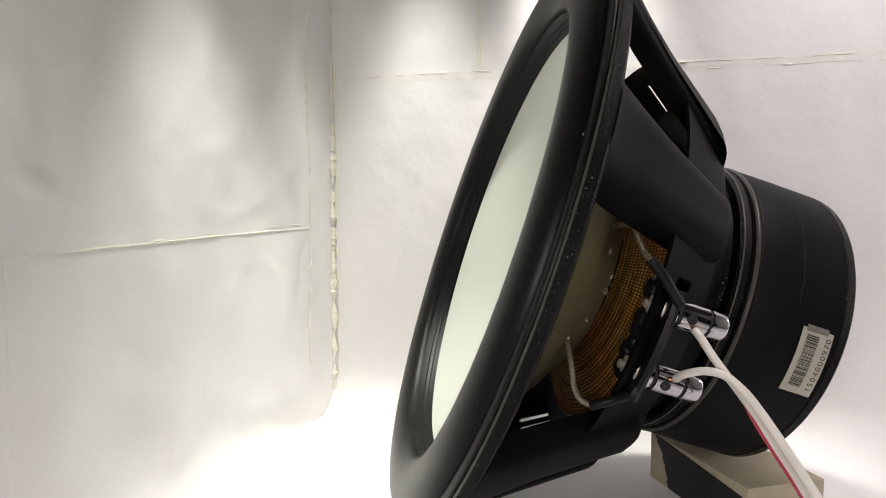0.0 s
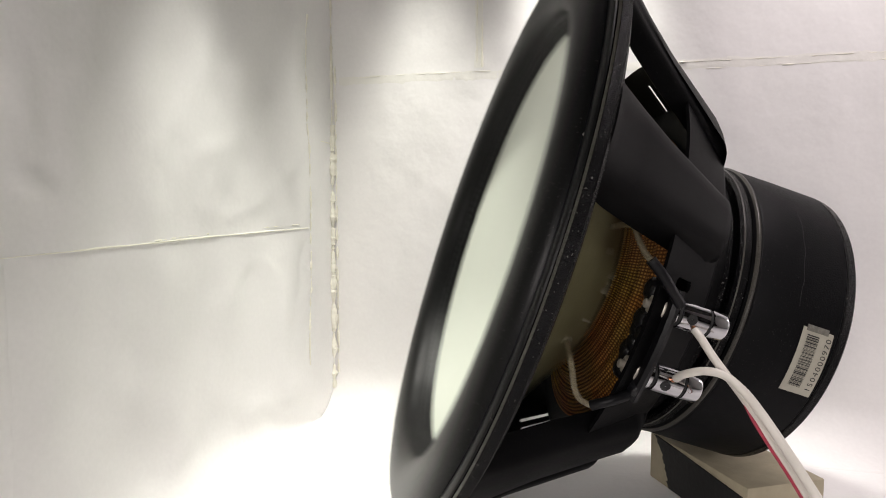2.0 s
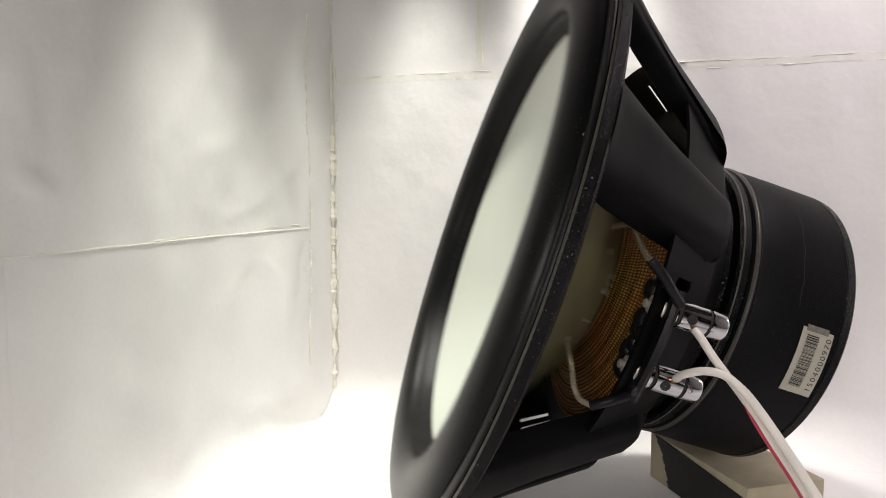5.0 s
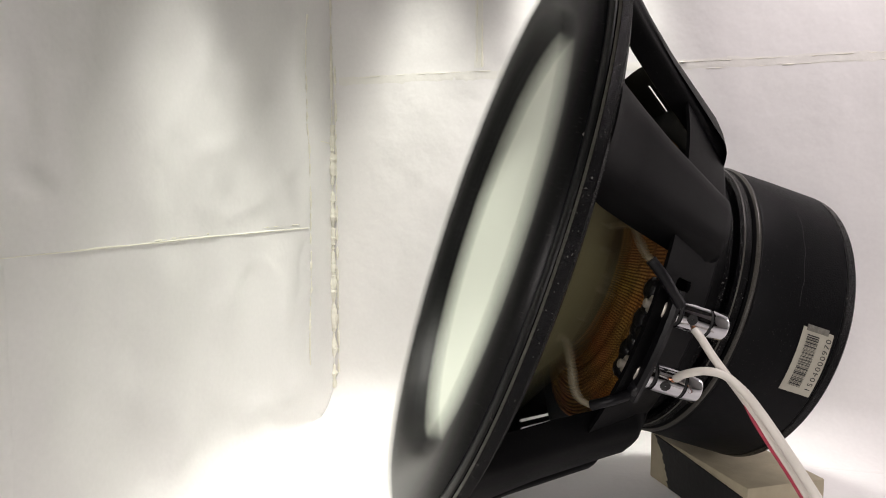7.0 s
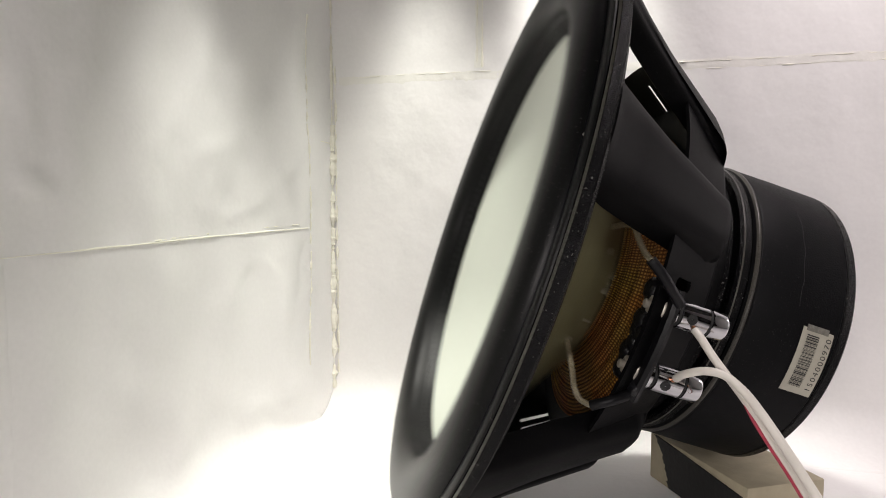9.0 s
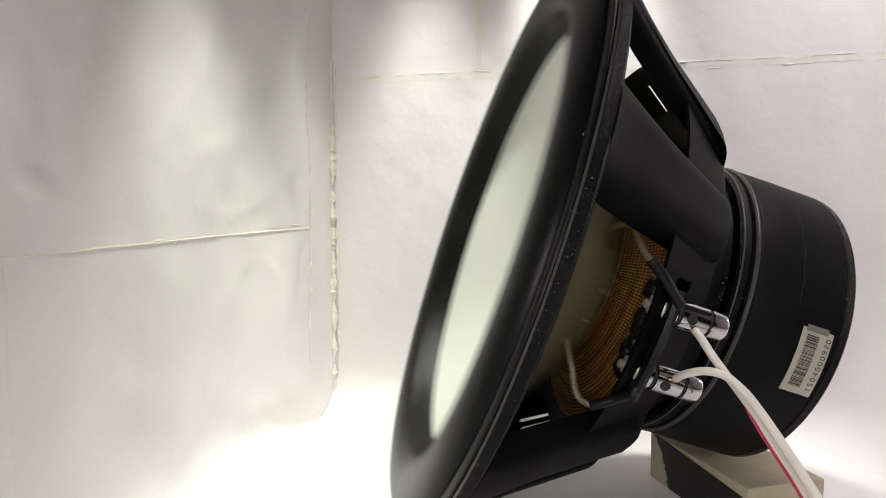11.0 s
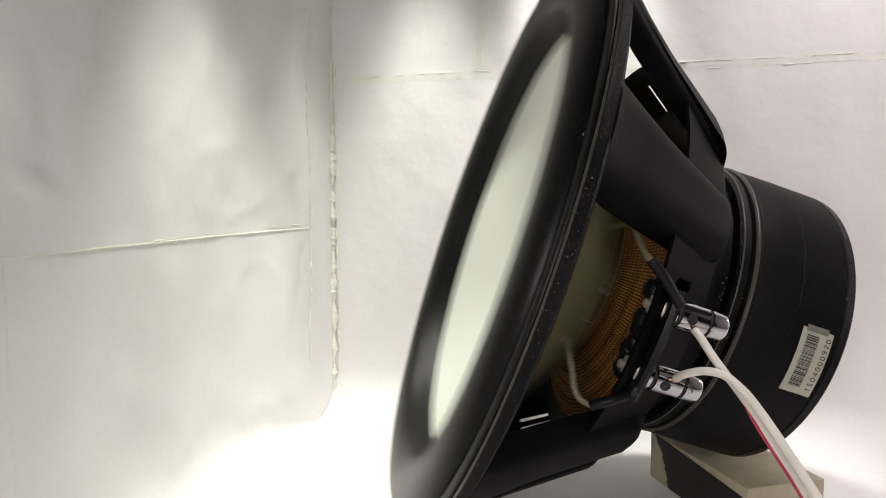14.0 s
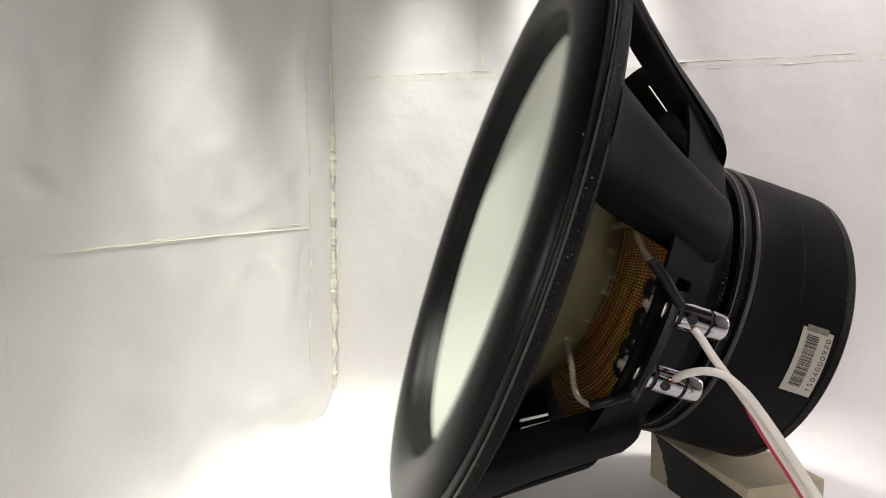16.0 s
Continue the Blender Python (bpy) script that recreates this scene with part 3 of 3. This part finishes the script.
bmesh.ops.create_icosphere(bm, subdivisions=1, radius=0.0007, matrix=Matrix.Translation(polar(0.1475, -73.2, -0.0012)))
part("dust_speck", bm, DUST, speaker, "grey speck of dust")

# ---- cables ----
CABLE1 = [(0.0967, 0.268, 0.121), (0.0986, 0.262, 0.1169), (0.102, 0.258, 0.1104), (0.107, 0.255, 0.103), (0.1127, 0.252, 0.0948), (0.1198, 0.247, 0.082), (0.1271, 0.242, 0.0693),
          (0.1330, 0.235, 0.0560), (0.1420, 0.222, 0.030), (0.1500, 0.200, 0.010), (0.157, 0.170, 0.0035), (0.165, 0.05, 0.003), (0.18, -0.2, 0.003)]
CABLE2 = [(0.0907, 0.272, 0.097), (0.0925, 0.262, 0.1026), (0.0978, 0.256, 0.1055), (0.1036, 0.252, 0.1051), (0.1083, 0.249, 0.1014), (0.1136, 0.248, 0.0954), (0.121, 0.243, 0.0835),
          (0.1285, 0.2375, 0.0703), (0.1350, 0.2300, 0.0565), (0.1440, 0.2170, 0.030), (0.1525, 0.197, 0.010), (0.160, 0.168, 0.0035), (0.168, 0.05, 0.003), (0.183, -0.2, 0.003)]


def trimmed(pts):
    """The sheathed stretch: it starts a little after the bare end."""
    return [Vector(pts[0]).lerp(Vector(pts[1]), 0.45)] + [Vector(p) for p in pts[1:]]


def slim(t):
    """The split ends are a little thinner than the joined run."""
    return 0.88 + 0.12 * min(1.0, max(0.0, (t - 0.25) / 0.2))


cable = tagged(new("speaker_cable"), "white twin speaker cable with a red stripe, bare copper ends", "cable")
part("conductor", tube(trimmed(CABLE1), 0.0018, 14, 8, taper=slim), PVC, cable, "white sheathed strand")
part("conductor", tube(trimmed(CABLE2), 0.0018, 14, 8, taper=slim), PVC, cable, "white sheathed strand")
stripe = [Vector(p) + Vector((-0.0014, -0.0004, -0.0008)) for p in CABLE1[4:]]
part("red_stripe", tube(stripe, 0.0008, 8, 8, taper=lambda t: min(1.0, 0.1 + t * 14)), REDPVC, cable, "red marking stripe")
part("copper_end", tube([Vector(CABLE1[0]) + Vector((-0.0028, 0.006, 0.003)), Vector(CABLE1[0]) + Vector((-0.0008, 0.002, 0.001)), Vector(CABLE1[0]), trimmed(CABLE1)[0]], 0.0010, 8, 4), COPPER, cable, "bare copper strands")
part("copper_end", tube([Vector(CABLE2[0]) + Vector((-0.0030, 0.007, -0.001)), Vector(CABLE2[0]) + Vector((-0.0008, 0.002, -0.0004)), Vector(CABLE2[0]), trimmed(CABLE2)[0]], 0.0010, 8, 4), COPPER, cable, "bare copper strands")

black_wire = tagged(part("black_wire", tube([(0.200, 0.455, 0.002), (0.2165, 0.430, 0.002), (0.2175, 0.415, 0.002), (0.2145, 0.401, 0.002), (0.206, 0.381, 0.002), (0.190, 0.350, 0.002)], 0.002, 10, 8), SLEEVE),
                    "thin black wire lying on the paper floor", "wire")

# ---- block under the magnet ----
BX, BY, BT = 0.1490, 0.329, radians(15.2)
block = tagged(new("support_block"), "cream painted wooden block with black-stained side under the magnet", "block")
block.matrix_world = Matrix.Translation((BX, BY, 0)) @ Matrix.Rotation(BT, 4, "Z")
bm = bmesh.new()
box(bm, (0.046, 0.086, 0.0280), Matrix.Translation((0.023, 0.043, 0.0140)), 0.0008, 2)
part("block_body", bm, CREAM, block)
bm = bmesh.new()
rnd = random.Random(3)
n = 40
lo, hi = [], []
for i in range(n + 1):
    t = i / n
    y1 = 0.066 + 0.014 * t ** 1.5 + 0.003 * noise.noise(Vector((i * 0.31, 2.2, 0))) + 0.0015 * noise.noise(Vector((i * 0.9, 5.2, 0)))
    lo.append(bm.verts.new((-0.0003, 0.002, 0.0004 + 0.0212 * t)))
    hi.append(bm.verts.new((-0.0003, y1, 0.0004 + 0.0268 * t)))
for i in range(n):
    bm.faces.new((lo[i], hi[i], hi[i + 1], lo[i + 1]))
thicken(bm, 0.0003)
bmesh.ops.recalc_face_normals(bm, faces=bm.faces)
part("joint_line", tube([(-0.0003, 0.0015, 0.0218), (-0.0003, 0.040, 0.0248), (-0.0003, 0.080, 0.0276)], 0.0004, 6, 4), THREAD, block, "dark joint under the top board")
part("black_stain", bm, BLACKWOOD, block, "black painted side with ragged edge")

# ---- pasted seams of the paper box ----
strip = tape("corner_tape", "left", 0.0195, 0.001, 0.0205, TOP - 0.01, 0.037, 1, "smooth white paper strip along the corner", ragged=0.04, lift=0.0006, round_end=True)
bead("glue_line", "left", 0.041, 0.045, 0.0385, 0.30, 0.0012, 8, 0.40, strip, "broken line of cream glue along the strip", pitch=150)
bead("glue_line", "left", 0.001, 0.2105, 0.040, 0.2130, 0.0005, 13, 0.1, strip, "torn join across the strip")
seam = tagged(bead("corner_seam", "left", 0.0035, 0.018, 0.001, 0.225, 0.0026, 2, 0.0, pitch=130), "lumpy bead of cream glue down the corner", "glue seam", group="pasted seams")
bead("thin_bead", "left", 0.001, 0.225, 0.001, TOP - 0.02, 0.0016, 22, 0.25, seam, "thin end of the glue bead")
bead("side_bead", "back", 0.0035, 0.03, 0.0030, 0.27, 0.0013, 25, 0.30, seam, "smeared edge of the glue bead", pitch=130)
line = tagged(bead("wall_seam", "left", 0.044, 0.1470, 0.46, 0.1455, 0.00042, 3, -0.1, pitch=18), "thin pasted seam across the side wall", "glue seam", group="pasted seams")
bead("glue_crumbs", "left", 0.150, 0.1485, 0.215, 0.1470, 0.0010, 31, 0.60, line, "crumbs of glue on the seam", pitch=120)
bead("glue_crumbs", "left", 0.055, 0.1500, 0.095, 0.1495, 0.0008, 33, 0.75, line, pitch=200)
tape("wall_tape", "left", 0.2885, 0.0, 0.2885, 0.144, 0.010, 4, "pale paper strip up the side wall", ragged=0.1)
strip = tape("back_tape", "back", 0.006, 0.2585, 0.72, 0.2585, 0.0085, 5, "pasted paper seam across the back wall", TAPE, 0.45, 0.00008)
bead("glue_line", "back", 0.010, 0.2605, 0.125, 0.2610, 0.00042, 41, 0.5, strip, "fine broken line of glue", pitch=90)
bead("glue_line", "back", 0.250, 0.2600, 0.420, 0.2610, 0.00042, 43, 0.5, strip, pitch=90)
bead("glue_line", "back", 0.262, 0.2550, 0.420, 0.2570, 0.00042, 45, 0.55, strip, pitch=90)
strip = tape("upright_tape", "back", 0.1165, 0.2635, 0.1165, TOP - 0.01, 0.0080, 6, "pasted upright seam on the back wall", TAPE, 0.45, 0.00008)
bead("glue_line", "back", 0.1190, 0.2640, 0.1185, 0.40, 0.0010, 49, 0.25, strip, "lumpy glue along the upright seam", pitch=60)
bead("glue_line", "back", 0.1150, 0.2640, 0.1155, 0.40, 0.0008, 51, 0.45, strip, pitch=60)

# ---- the cone's stroke ----
# half strokes at every tenth of a second, in tenths of a millimetre
STROKE_A = (0, 10, 8, 22, 80, 33, 54, 54, 26, 22, 50, 61, 0, 33, 29, 15, 8, 18, 26, 26, 18, 3, 33, 40, 43, 40, 33, 43, 50, 50, 33, 8, 11, 50, 22, 0, 8, 22, 58, 18, 4, 8, 15)
STROKE_B = (50, 8, 33, 29, 18, 58, 26, 50, 0, 26, 26, 22, 8, 15, 36, 40, 22, 4, 36, 54, 47, 54, 47, 50, 43, 54, 50, 18, 11, 40)
STROKE_C = (22, 0, 4, 15, 43, 4, 15, 8, 22, 72, 43, 54, 50, 26, 11, 54, 50, 0, 22, 22, 18, 15, 18, 26, 33, 18, 4, 29, 29, 29, 33, 22, 36, 33, 33, 26, 11, 11, 33, 22, 0, 22, 26, 54, 18, 8, 8, 15)


def stroke_table():
    rnd = random.Random(21)
    gap1 = [rnd.choice((8, 18, 26, 33, 43, 50)) for _ in range(20)]
    gap2 = [rnd.choice((8, 18, 26, 33, 43, 50)) for _ in range(20)]
    return [v * 1e-4 for v in (*STROKE_A, *gap1, *STROKE_B, *gap2, *STROKE_C)]


def motions():
    table = stroke_table()
    for ob, share in MOVING:
        ob.cycles.motion_steps = 3
        rows = []
        for n in range(481):
            k = min(round(n / 3), len(table) - 1)
            d = (n - 3 * k) * (1 if k % 2 else -1) * min(0.95 * table[k], 0.008) * share
            rows.append((n / 30, pose(0, 0, d)))
        walk(ob, rows)


motions()
